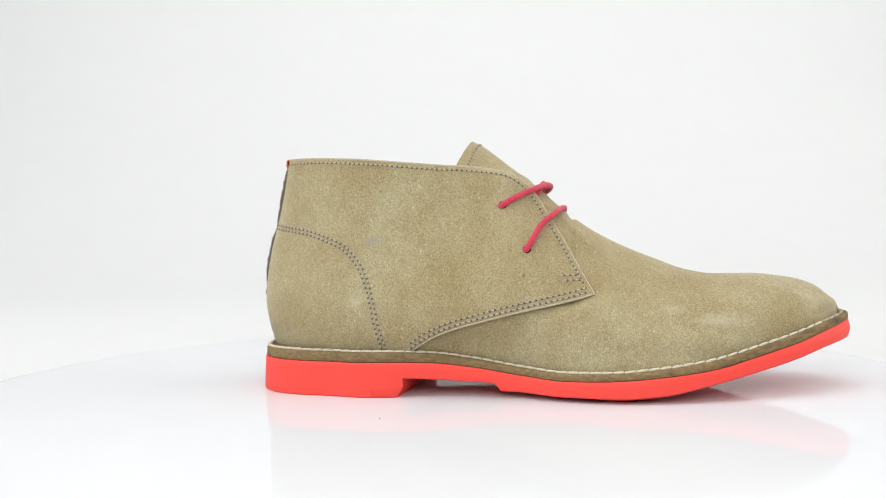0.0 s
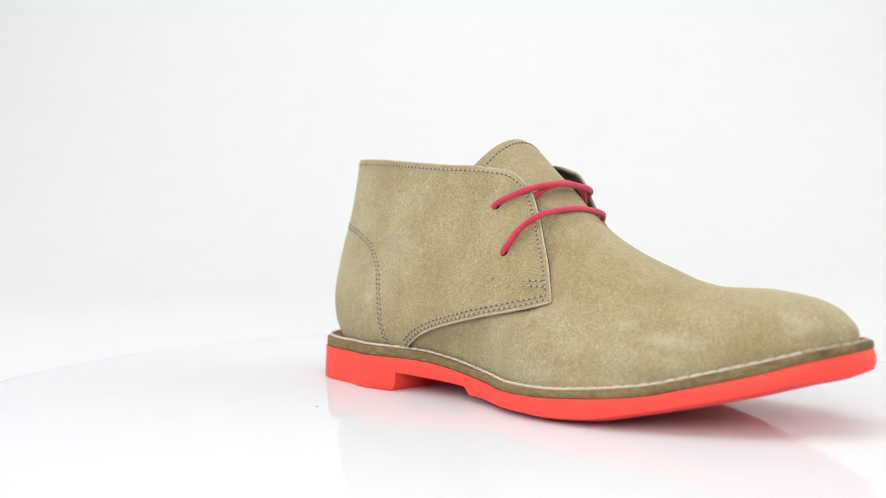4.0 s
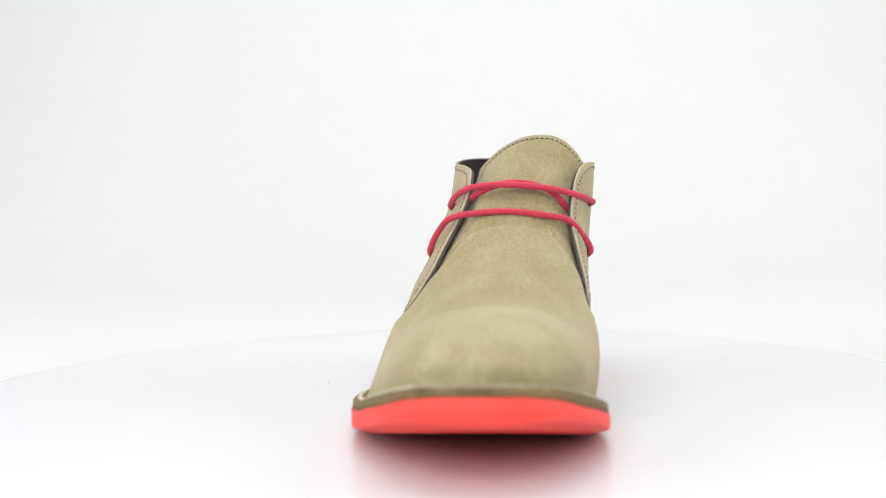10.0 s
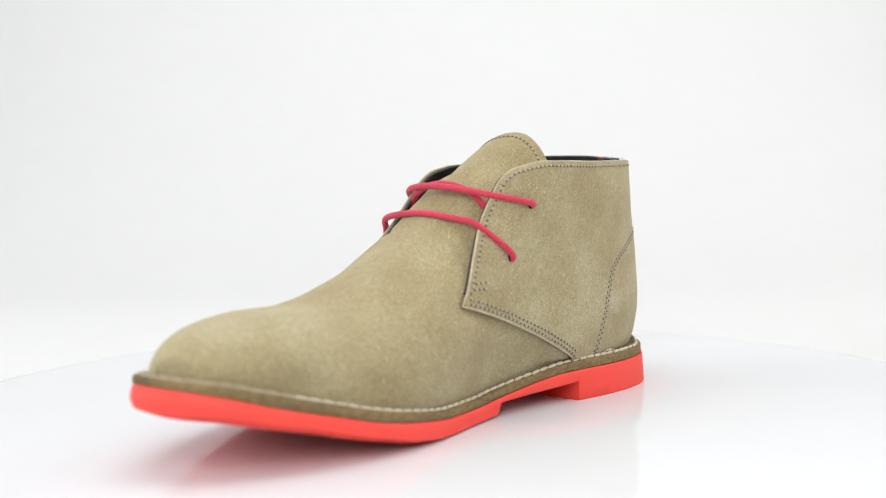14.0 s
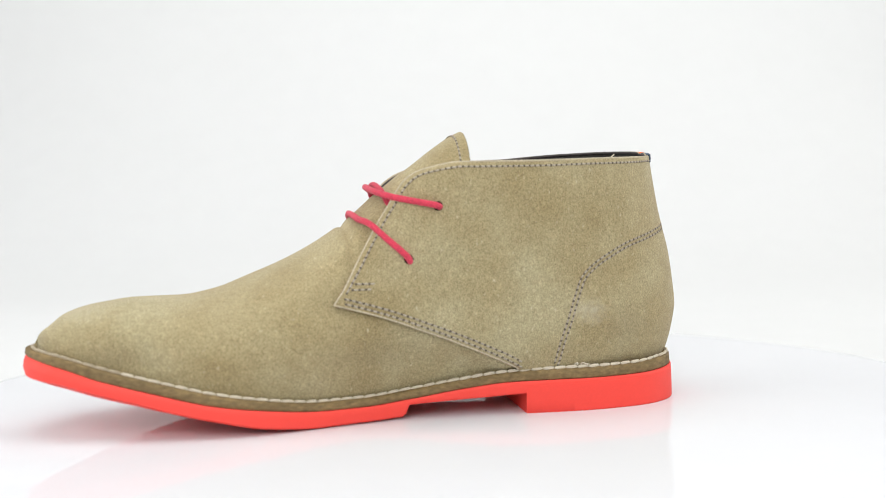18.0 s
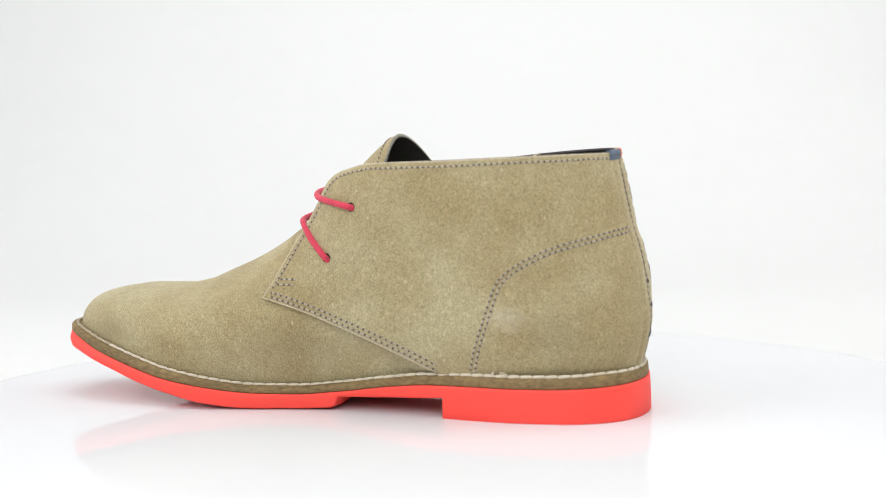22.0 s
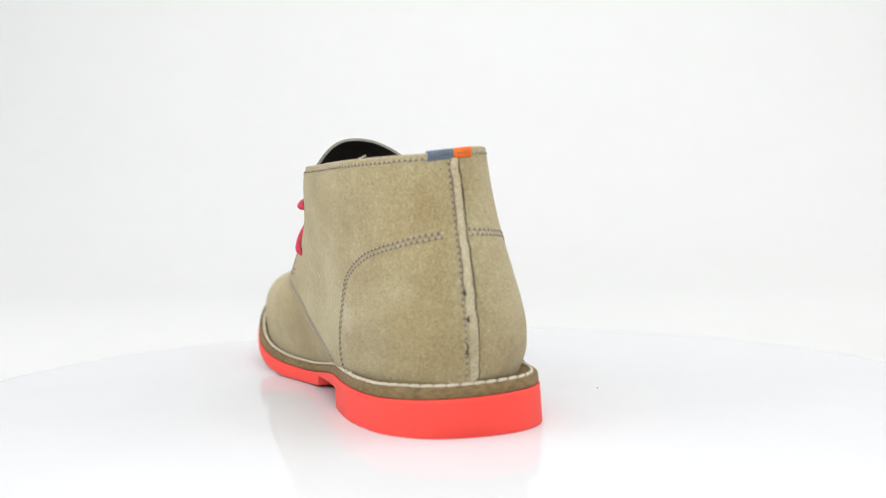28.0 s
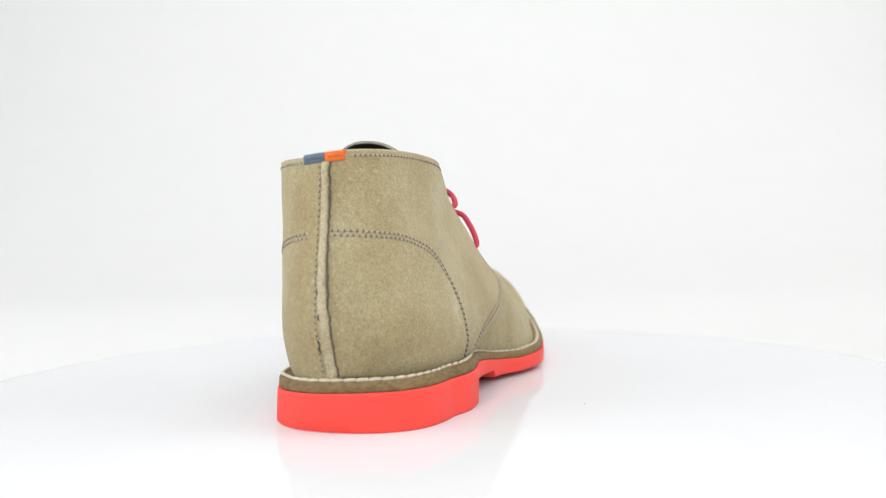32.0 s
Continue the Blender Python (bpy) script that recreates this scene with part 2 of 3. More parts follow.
def sew(points, normals, parent, pitch=0.0054, size=(0.0036, 0.0019, 0.0005), shift=0.0, thread=None):
    """A seam: pale stitches, evenly spaced along a line on a surface, and dark beads between them for the shade in the
    needle holes.
    """
    p, nn = np.array(points), np.array(normals)
    s = np.concatenate([[0], np.cumsum(np.linalg.norm(np.diff(p, axis=0), axis=1))])
    count = max(1, int(s[-1] / pitch))
    threads, holes = ([], []), ([], [])
    for i in range(2 * count):
        u = (i + 0.5 + shift) * s[-1] / (2 * count)
        q, q1, q2 = (np.array([np.interp(w, s, p[:, k]) for k in range(3)]) for w in (u, u - pitch * 0.3, u + pitch * 0.3))
        n = np.array([np.interp(u, s, nn[:, k]) for k in range(3)])
        d = q2 - q1 + np.random.normal(0, 0.00020, 3)
        if i % 2:
            v, f = stitch_shape(q, d, n, pitch * 0.40, size[1] * random.uniform(0.95, 1.2), size[2] * 0.9)
        else:
            v, f = stitch_shape(q, d, n, size[0] * random.uniform(0.85, 1.05), size[1] * random.uniform(0.8, 1.05), size[2])
        got = holes if i % 2 else threads
        got[1].extend(tuple(k + len(got[0]) for k in g) for g in f)
        got[0].extend(v)
    part("stitching", *threads, thread or THREAD_GREY, parent, "pale grey seam stitches" if thread is None else "dark seam stitches")
    part("perforation", *holes, NEEDLE, parent, "dark needle holes")


# ---- the shoe's plan, in units of U ----
OUTER = [(0.0042, -0.0284), (0.0127, -0.0561), (0.0309, -0.0759), (0.0562, -0.0864), (0.0834, -0.0914), (0.1097, -0.0998), (0.1399, -0.1009), (0.1769, -0.0961), (0.2192, -0.0956), (0.2622, -0.1025), (0.3029, -0.1195), (0.3454, -0.1296), (0.3905, -0.1272), (0.4368, -0.1163), (0.4824, -0.0997), (0.5234, -0.0804), (0.5535, -0.0574), (0.5709, -0.0346)]
INNER = [(0.5774, -0.0133), (0.5743, 0.0073), (0.5632, 0.0257), (0.5432, 0.0409), (0.5112, 0.0556), (0.4696, 0.0675), (0.4284, 0.0735), (0.3868, 0.0725), (0.3479, 0.0640), (0.3098, 0.0550), (0.2712, 0.0496), (0.2296, 0.0522), (0.1845, 0.0576), (0.1372, 0.0635), (0.0901, 0.0630), (0.0479, 0.0547), (0.0179, 0.0327), (0.0044, 0.0030)]
RING = path_through(OUTER + INNER, 420, True)
TIP = int(RING[:, 0].argmax())
_t = np.roll(RING, -1, 0) - np.roll(RING, 1, 0)
RING_IN = np.stack([-_t[:, 1], _t[:, 0]], 1) / np.linalg.norm(_t, axis=1)[:, None]


def ring(inset):
    return RING + RING_IN * inset


sole_top = smooth_curve((0, 0.0293), (0.05, 0.0280), (0.1, 0.0275), (0.14, 0.0278), (0.18, 0.0270), (0.22, 0.0230), (0.265, 0.0165), (0.305, 0.0133), (0.346, 0.0143),
                        (0.39, 0.0195), (0.432, 0.0263), (0.476, 0.0370), (0.517, 0.0475), (0.548, 0.0558), (0.58, 0.0615))
tread = smooth_curve((0.26, 0.003), (0.306, 0.001), (0.346, 0.001), (0.39, 0.0045), (0.432, 0.0130), (0.476, 0.0225), (0.517, 0.0325), (0.548, 0.0410), (0.58, 0.0465))
arch_under = smooth_curve((0.0, 0.017), (0.15, 0.0155), (0.2, 0.0132), (0.27, 0.0098))
welt_h = smooth_curve((0, 0.0098), (0.12, 0.0095), (0.28, 0.0070), (0.40, 0.0065), (0.58, 0.0085))


def top_at(x, y):
    """Height of the sole's upper edge; the shoe leans a little to its inner side."""
    x, y = np.asarray(x), np.asarray(y)
    front = np.clip((x - 0.36) / 0.08, 0, 1)
    return sole_top(x) - 0.03 * y * np.clip((0.45 - x) / 0.1, 0, 1) + front * (0.012 * np.minimum(y + 0.012, 0) - 0.03 * np.maximum(y, 0)) * np.clip((0.585 - x) / 0.03, 0, 1) + 0.0024 * np.clip((x - 0.52) / 0.05, 0, 1)


def welt_top(x, y):
    return sole_top(x) + welt_h(x) - 0.03 * np.asarray(y) * np.clip((0.45 - np.asarray(x)) / 0.1, 0, 1)


def under_at(x, y):
    x, y = np.asarray(x), np.asarray(y)
    step = np.clip((x - 0.2588 - 0.18 * y) / 0.004, 0, 1)
    z = arch_under(x) * (1 - step) + (tread(x) - 0.0010) * step - 0.02 * y * step * np.clip((0.42 - x) / 0.08, 0, 1)
    z = z + np.clip((x - 0.40) / 0.08, 0, 1) * 0.0006 + 0.0022 * np.clip((x - 0.44) / 0.05, 0, 1) * np.clip((y - 0.01) / 0.045, 0, 1)
    return np.maximum(z, -0.0022)


heel_back = smooth_curve((0.03, 0.0140), (0.0387, 0.0108), (0.0621, 0.0042), (0.0829, 0.0012), (0.1038, 0.0024), (0.13, 0.0063), (0.1533, 0.0123), (0.1714, 0.0169), (0.2024, 0.0230), (0.225, 0.0268))
# half widths of the quarters by height, outer and inner side; and where their front edges stand
WIDE = {-1: smooth_curve((0.03, 0.0859), (0.04, 0.0904), (0.06, 0.0952), (0.08, 0.0929), (0.1, 0.0880), (0.12, 0.0816), (0.16, 0.0714), (0.195, 0.0655), (0.225, 0.0622)),
        1: smooth_curve((0.03, 0.0538), (0.04, 0.0602), (0.055, 0.0633), (0.075, 0.0649), (0.11, 0.0646), (0.135, 0.0659), (0.16, 0.0678), (0.187, 0.0711), (0.225, 0.0738))}
FRONT_Y = {-1: smooth_curve((0.03, 0.116), (0.06, 0.112), (0.08, 0.1010), (0.094, 0.0885), (0.12, 0.0715), (0.147, 0.0585), (0.17, 0.0475), (0.19, 0.0415), (0.205, 0.0405), (0.22, 0.044)),
           1: smooth_curve((0.03, 0.055), (0.06, 0.060), (0.10, 0.0625), (0.12, 0.0595), (0.144, 0.054), (0.168, 0.050), (0.193, 0.053), (0.22, 0.063))}
FRONT_X = smooth_curve((0.03, 0.345), (0.095, 0.3315), (0.12, 0.3175), (0.1375, 0.3085), (0.16, 0.2945), (0.181, 0.282), (0.19, 0.2755), (0.2, 0.2655), (0.207, 0.254), (0.212, 0.240), (0.22, 0.225))
ROUND = {-1: 0.1623, 1: 0.1306}
BLUNT = {-1: 2.388, 1: 1.965}
collar_z = {-1: smooth_curve((0, 0.2225), (0.05, 0.2245), (0.09, 0.2232), (0.145, 0.219), (0.18, 0.2155), (0.22, 0.2132), (0.24, 0.21)),
            1: smooth_curve((0, 0.2225), (0.045, 0.2176), (0.115, 0.2152), (0.165, 0.2139), (0.21, 0.2138), (0.235, 0.2135))}


# the outer side swells over the waist of the sole
SLACK = smooth_curve((0.12, 0.0), (0.15, 0.25), (0.185, 1.0), (0.22, 1.0))
WAIST = smooth_curve((0.03, 0.011), (0.06, 0.0105), (0.075, 0.0085), (0.105, 0.0070), (0.13, 0.0025), (0.155, 0.0))


def front_x(side, z):
    """Where the front edge of a quarter stands at height z."""
    return FRONT_X(z) + (0.005 * np.clip((np.asarray(z) - 0.185) / 0.02, 0, 1) if side > 0 else 0.0)


def quarter_at(side, x, z, out=0.0):
    """A point on a quarter's outer face at x and height z, moved out by so much."""
    g = np.maximum(np.asarray(x, float) - heel_back(z), 0)
    xi = np.clip(g / ROUND[side], 0, 1)
    y = WIDE[side](z) * np.maximum(1 - (1 - xi) ** BLUNT[side], 0) ** (1 / BLUNT[side])
    x0, e = (0.17 - 0.03 * SLACK(z), 3.5 - 1.6 * SLACK(z)) if side < 0 else (0.17, 3.5)
    f = np.clip((x - x0) / (front_x(side, z) - x0), 0, 1.2)
    y = y + (FRONT_Y[side](z) - WIDE[side](z)) * f ** e
    if side < 0:
        y = y + WAIST(z) * np.exp(-((x - 0.245) / 0.055) ** 2)
    p = np.stack([np.broadcast_to(x, np.shape(y)), side * y, np.broadcast_to(z, np.shape(y))], -1)
    return p if not np.any(out) else p + quarter_normal(side, x, z) * out


def quarter_normal(side, x, z):
    e = 0.0015
    x = np.maximum(np.asarray(x, float), heel_back(z) + 0.002)
    a = quarter_at(side, x + e, z) - quarter_at(side, x - e, z)
    b = quarter_at(side, x, z + e) - quarter_at(side, x, z - e)
    n = np.cross(a, b) * -side
    return n / np.linalg.norm(n, axis=-1, keepdims=True)


# ---- studio ----
def build_studio():
    # floor and back wall of one sheet of paper with a soft bend
    prof = [(-2.2, -0.0010), (-0.6, -0.0010), (0.62, -0.0010)]
    for k in range(1, 25):
        w = math.radians(3.75 * k)
        prof.append((0.62 + 0.9 * math.sin(w), -0.0010 + 0.9 * (1 - math.cos(w))))
    prof.append((1.52, 2.2))
    verts, faces = [], []
    for y, z in prof:
        for x in np.linspace(-2.2, 2.2, 9):
            verts.append((x, y, z))
    faces = grid_faces(len(prof), 9)
    ob = link_mesh("backdrop", verts, faces, PAPER)
    tagged(ob, "seamless white paper sweep behind the turntable", "backdrop", kind="structure")
    # unseen walls and ceiling, added to close the set and bounce light
    for name, corners in (("bounce_wall_left", [(-2.2, -2.2), (-2.2, 1.6)]), ("bounce_wall_right", [(2.2, 1.6), (2.2, -2.2)]), ("bounce_wall_behind", [(2.2, -2.2), (-2.2, -2.2)])):
        (x0, y0), (x1, y1) = corners
        nx, ny = (y1 - y0), -(x1 - x0)
        ln = math.hypot(nx, ny)
        nx, ny = nx / ln * 0.05, ny / ln * 0.05
        v = [(x + a * nx, y + a * ny, z) for a in (0, -1) for z in (-0.05, 2.25) for x, y in ((x0, y0), (x1, y1))]
        f = [(0, 1, 3, 2), (4, 6, 7, 5), (0, 2, 6, 4), (1, 5, 7, 3), (0, 4, 5, 1), (2, 3, 7, 6)]
        tagged(link_mesh(name, v, f, PAPER, smooth=False), "unseen white wall added to bounce light", "wall", kind="structure")
    v = [(x, y, z) for z in (2.25, 2.3) for y in (-2.25, 1.65) for x in (-2.25, 2.25)]
    f = [(0, 1, 3, 2), (4, 6, 7, 5), (0, 4, 5, 1), (2, 3, 7, 6), (0, 2, 6, 4), (1, 5, 7, 3)]
    tagged(link_mesh("ceiling", v, f, PAPER, smooth=False), "unseen white ceiling added to bounce light", "ceiling", kind="structure")


def build_turntable():
    root = tagged(new("turntable"), "round white glossy acrylic turntable under the shoe", "turntable")
    R, n = 0.49 * U, 160
    prof = [(0.0, 0.0), (R * 0.5, 0.0), (R - 0.004, 0.0), (R - 0.0002, 0.0), (R, -0.0002), (R, -0.0009), (R - 0.001, -0.0010), (0.0, -0.0010)]
    verts = [(r * math.cos(2 * math.pi * k / n), r * math.sin(2 * math.pi * k / n), z) for r, z in prof for k in range(n)]
    link_mesh("plate", verts, grid_faces(len(prof), n, False, True), ACRYLIC, root)
    p = place((0.150, -0.196, -0.0022))
    v, f = stitch_shape(p + np.array((0, 0, 0.0002)), np.array((1.0, 0.4, 0)), np.array((0, 0, 1.0)), 0.0007, 0.0005, 0.0003)
    link_mesh("dust_speck", v, f, DUST, root, "tiny grey speck of dust")
    return root


# ---- the shoe ----
def ring_band(levels, close_top=False, close_bottom=False):
    """A band of rings; levels of (inset, z function), the inset with its gain towards the toe."""
    n = len(RING)
    verts = []
    for inset, zf in levels:
        r = ring(inset[0] + inset[1] * np.clip((RING[:, :1] - 0.47) / 0.08, 0, 1) if isinstance(inset, tuple) else inset)
        verts += [(x, y, float(zf(x, y))) for x, y in r]
    faces = grid_faces(len(levels), n, False, True)
    idx = [(TIP + k) % n for k in range(n)]

    def cap(base):
        out = []
        for k in range(1, n // 2):
            a, b, c, d = idx[k], idx[(k + 1) % n], idx[(n - k - 1) % n], idx[(n - k) % n]
            out.append((base + a, base + b, base + c, base + d))
        out.append((base + idx[0], base + idx[1], base + idx[n - 1]))
        return out
    if close_top:
        faces += cap(0)
    if close_bottom:
        faces += cap((len(levels) - 1) * n)
    return verts, faces


def build_sole(shoe):
    top, und = top_at, under_at

    def crown(x, y):
        # the tread is fuller in the middle of the forepart
        return max(float(und(x, y)) - 0.0034 * float(np.clip((x - 0.29) / 0.06, 0, 1)), -0.0022)
    levels = [(0.004, lambda x, y: top(x, y) - 0.0002), ((0.0006, 0.0016), lambda x, y: top(x, y) - 0.0002), ((0.0, 0.0014), lambda x, y: top(x, y) - 0.0012),
              ((0.0, -0.0002), lambda x, y: 0.6 * top(x, y) + 0.4 * und(x, y)), ((0.0, -0.0006), lambda x, y: 0.4 * top(x, y) + 0.6 * und(x, y)), ((0.0003, 0.0007), lambda x, y: und(x, y) + 0.0011), ((0.0014, 0.0026), und), (0.016, crown)]
    v, f = ring_band(levels, True, True)
    sole = part("outsole", v, f, RED, shoe, "bright coral red rubber sole")
    sole.data.set_sharp_from_angle(angle=radians(38))
    # heel block with a straight breast
    keep = [i for i in range(len(RING)) if RING[i, 0] < 0.163 + RING[i, 1] * 0.06]
    start = next(k for k, i in enumerate(keep) if k and keep[k - 1] != i - 1)
    order = keep[start:] + keep[:start]
    n = len(order)
    rings = []
    for inset, z in ((0.001, lambda x: arch_under(x) + 0.0066), (-0.0002, lambda x: arch_under(x) + 0.006), (-0.0001, lambda x: arch_under(x) * 0.5), (0.0002, lambda x: -0.0013 + 0 * x), (0.0009, lambda x: 0.0 * x - 0.0022)):
        out = 0.0016 * np.clip(np.abs(RING[:, 1:]) / 0.045, 0, 1) * np.clip((0.150 - RING[:, :1]) / 0.05, 0, 1)
        r = ring(inset - out * (0.0, 0.05, 0.6, 1.0, 1.0)[len(rings)])[order]
        low = len(rings) > 2
        # the outer corner of the breast is cut back towards the floor
        rings.append([(x - low * 0.0065 * float(np.clip((x - 0.145) / 0.012, 0, 1) * np.clip(-y / 0.08, 0, 1)), y, float(z(x)) + low * 0.001 * (0.055 - y)) for x, y in r])
    v = [p for r in rings for p in r]
    f = grid_faces(5, n, False, True)
    f += [tuple(range(n)), tuple(range(4 * n, 5 * n))]
    heel = part("heel_block", v, f, RED, shoe, "coral red rubber heel")
    heel.data.set_sharp_from_angle(angle=radians(38))
    # unseen dark footbed inside, added to keep the sole's red bounce off the lining
    v, f = ring_band([(0.0145, lambda x, y: top(x, y) + 0.006), (0.03, lambda x, y: top(x, y) + 0.0075)], False, True)
    part("insole", v, f, LINING, shoe, "unseen dark insole added against red bounce")
    # welt
    zt = lambda k, d=0.0: (lambda x, y: (1 - k) * top(x, y) + k * welt_top(x, y) + d)
    v, f = ring_band([(0.02, zt(0.0)), (0.0018, zt(0.0)), (0.0012, zt(0.1)), (0.0016, zt(1, -0.0016)), (0.0028, zt(1, -0.0004)),
                      (0.0052, zt(1)), (0.024, zt(1))])
    welt = part("welt", v, f, WELT, shoe, "brown leather welt with pale running stitches")
    # one pale stitch after another along the welt
    inner = (RING[:, 1:] > 0) * np.clip((RING[:, :1] - 0.03) / 0.03, 0, 1) * np.clip((0.26 - RING[:, :1]) / 0.04, 0, 1)
    line = ring(0.0072 - 0.0030 * np.clip((0.035 - RING[:, :1]) / 0.025, 0, 1) - 0.0032 * inner)
    s = np.concatenate([[0], np.cumsum(np.linalg.norm(np.diff(np.vstack([line, line[:1]]), axis=0), axis=1))])
    closed = np.vstack([line, line[:1]])
    count = int(s[-1] / 0.0104)
    for i in range(count):
        u = (i + 0.5) * s[-1] / count
        at = lambda w: np.array([np.interp(w % s[-1], s, closed[:, 0]), np.interp(w % s[-1], s, closed[:, 1])])
        p, d = at(u), at(u + 0.003) - at(u - 0.003)
        z = float(welt_top(p[0], p[1])) + 0.0004
        dz = float(welt_top(p[0] + d[0], p[1] + d[1]) - welt_top(p[0], p[1]))
        q = np.array((p[0], p[1], z))
        side = np.array((-d[1], d[0], 0)) / np.linalg.norm(d)
        v, f = stitch_shape(q, np.array((d[0], d[1], dz)) + side * np.linalg.norm(d) * random.uniform(0.05, 0.16), np.array((0, 0, 1.0)),
                            0.0108, random.uniform(0.0030, 0.0036), 0.0017, 8)
        part("stitch", v, f, THREAD_WORN if p[0] > (0.505 if p[1] > -0.015 else 0.545) else THREAD_WHITE, welt)
    return welt


ridge = smooth_curve((0.19, 0.2591), (0.212, 0.2436), (0.2222, 0.2377), (0.235, 0.2282), (0.2518, 0.2143), (0.2688, 0.2008), (0.2913, 0.1817), (0.3081, 0.1670), (0.336, 0.1477), (0.364, 0.1331), (0.3932, 0.1212), (0.422, 0.1104), (0.451, 0.1056), (0.487, 0.1056), (0.512, 0.1029), (0.528, 0.1001), (0.545, 0.0940), (0.557, 0.0848), (0.5645, 0.0788), (0.5695, 0.0682))
ridge_y = smooth_curve((0.19, 0.0142), (0.22, 0.0131), (0.25, 0.0079), (0.3, -0.0006), (0.33, -0.0096), (0.36, -0.0133), (0.42, -0.0169), (0.48, -0.0146), (0.54, -0.0106), (0.57, -0.0095))
BULGE = {-1: smooth_curve((0.2, 0.014), (0.29, 0.010), (0.33, -0.0005), (0.38, -0.0120), (0.45, 0.0034), (0.5, 0.0005), (0.57, -0.0040)),
         1: smooth_curve((0.2, 0.0328), (0.33, 0.0290), (0.42, 0.0120), (0.47, 0.0085), (0.5, 0.0055), (0.54, 0.0020), (0.57, -0.0013))}
FULL = {-1: smooth_curve((0.2, 1.1011), (0.33, 1.1080), (0.4, 1.1275), (0.47, 1.06), (0.53, 1.0), (0.57, 0.99)),
        1: smooth_curve((0.2, 1.1008), (0.33, 1.05), (0.4, 0.985), (0.47, 0.905), (0.53, 0.88), (0.57, 0.84))}
FEATHER = ring(0.0115)


def feather_y(side, x):
    """Where the upper meets the welt."""
    h = FEATHER[:TIP] if side < 0 else FEATHER[TIP:][::-1]
    return np.interp(x, h[:, 0], h[:, 1])


# the seams where the quarters lap over the vamp
LAP = {-1: smooth_curve((0.0, 0.04), (0.1586, 0.0386), (0.1672, 0.0443), (0.1841, 0.0545), (0.2064, 0.0632), (0.2338, 0.0708), (0.2607, 0.0773), (0.2872, 0.0828), (0.3132, 0.0883), (0.333, 0.0936)),
       1: smooth_curve((0.0, 0.04), (0.1701, 0.0352), (0.1775, 0.0392), (0.2019, 0.0509), (0.2309, 0.0637), (0.2595, 0.0750), (0.283, 0.0840), (0.3063, 0.0915), (0.332, 0.0985))}


def vamp_at(x, w):
    """A point of the vamp: w runs from -1 (outer welt) over 0 (ridge) to 1 (inner welt)."""
    side = -1 if w < 0 else 1
    a = (1 - abs(w)) * math.pi / 2
    r = float(ridge_y(x))
    base = float(welt_top(x, feather_y(side, x))) - 0.002
    wide = max(side * (float(feather_y(side, x)) - r), 0.0)
    top = max(float(ridge(x)), base + 0.0005)
    e = float(FULL[side](x))
    y = wide * max(math.cos(a), 0) ** e + float(BULGE[side](x)) * math.sin(2 * a) * min(1, max(0, (0.573 - x) / 0.05))
    # the inner shoulder of the toe is fuller
    k = 1 - 0.13 * float(np.clip((x - 0.35) / 0.06, 0, 1)) if side > 0 else 1.0
    y, z = r + side * y, base + (top - base) * math.sin(a) ** (e * k)
    tuck = float(np.clip((0.375 - x) / 0.06, 0, 1)) * float(np.clip((z - float(LAP[side](x)) + 0.013) / 0.010, 0, 1))
    if tuck > 0 and abs(w) > 0.02:
        # it runs under the quarter, and lies lower towards the laces
        zq = min(z, 0.215)
        xq = min(x, float(front_x(side, zq)) + 0.012)
        q = side * float(quarter_at(side, xq, zq)[1]) - 0.0050 - 0.0072 * float(np.clip((z - 0.115) / 0.04, 0, 1))
        over = max(0.0, side * y - q)
        under = min(0.0, side * y - q) if x < 0.30 and z < 0.11 else 0.0
        y = y - side * tuck * (over + under * float(np.clip((0.30 - x) / 0.06, 0, 1)))
    # groove across the instep below the lower lace, for the dark line there
    z -= 0.0034 * math.exp(-((x - 0.3125) / 0.0030) ** 2) * float(np.clip((0.75 - abs(w)) / 0.2, 0, 1))
    return (x, y, z)


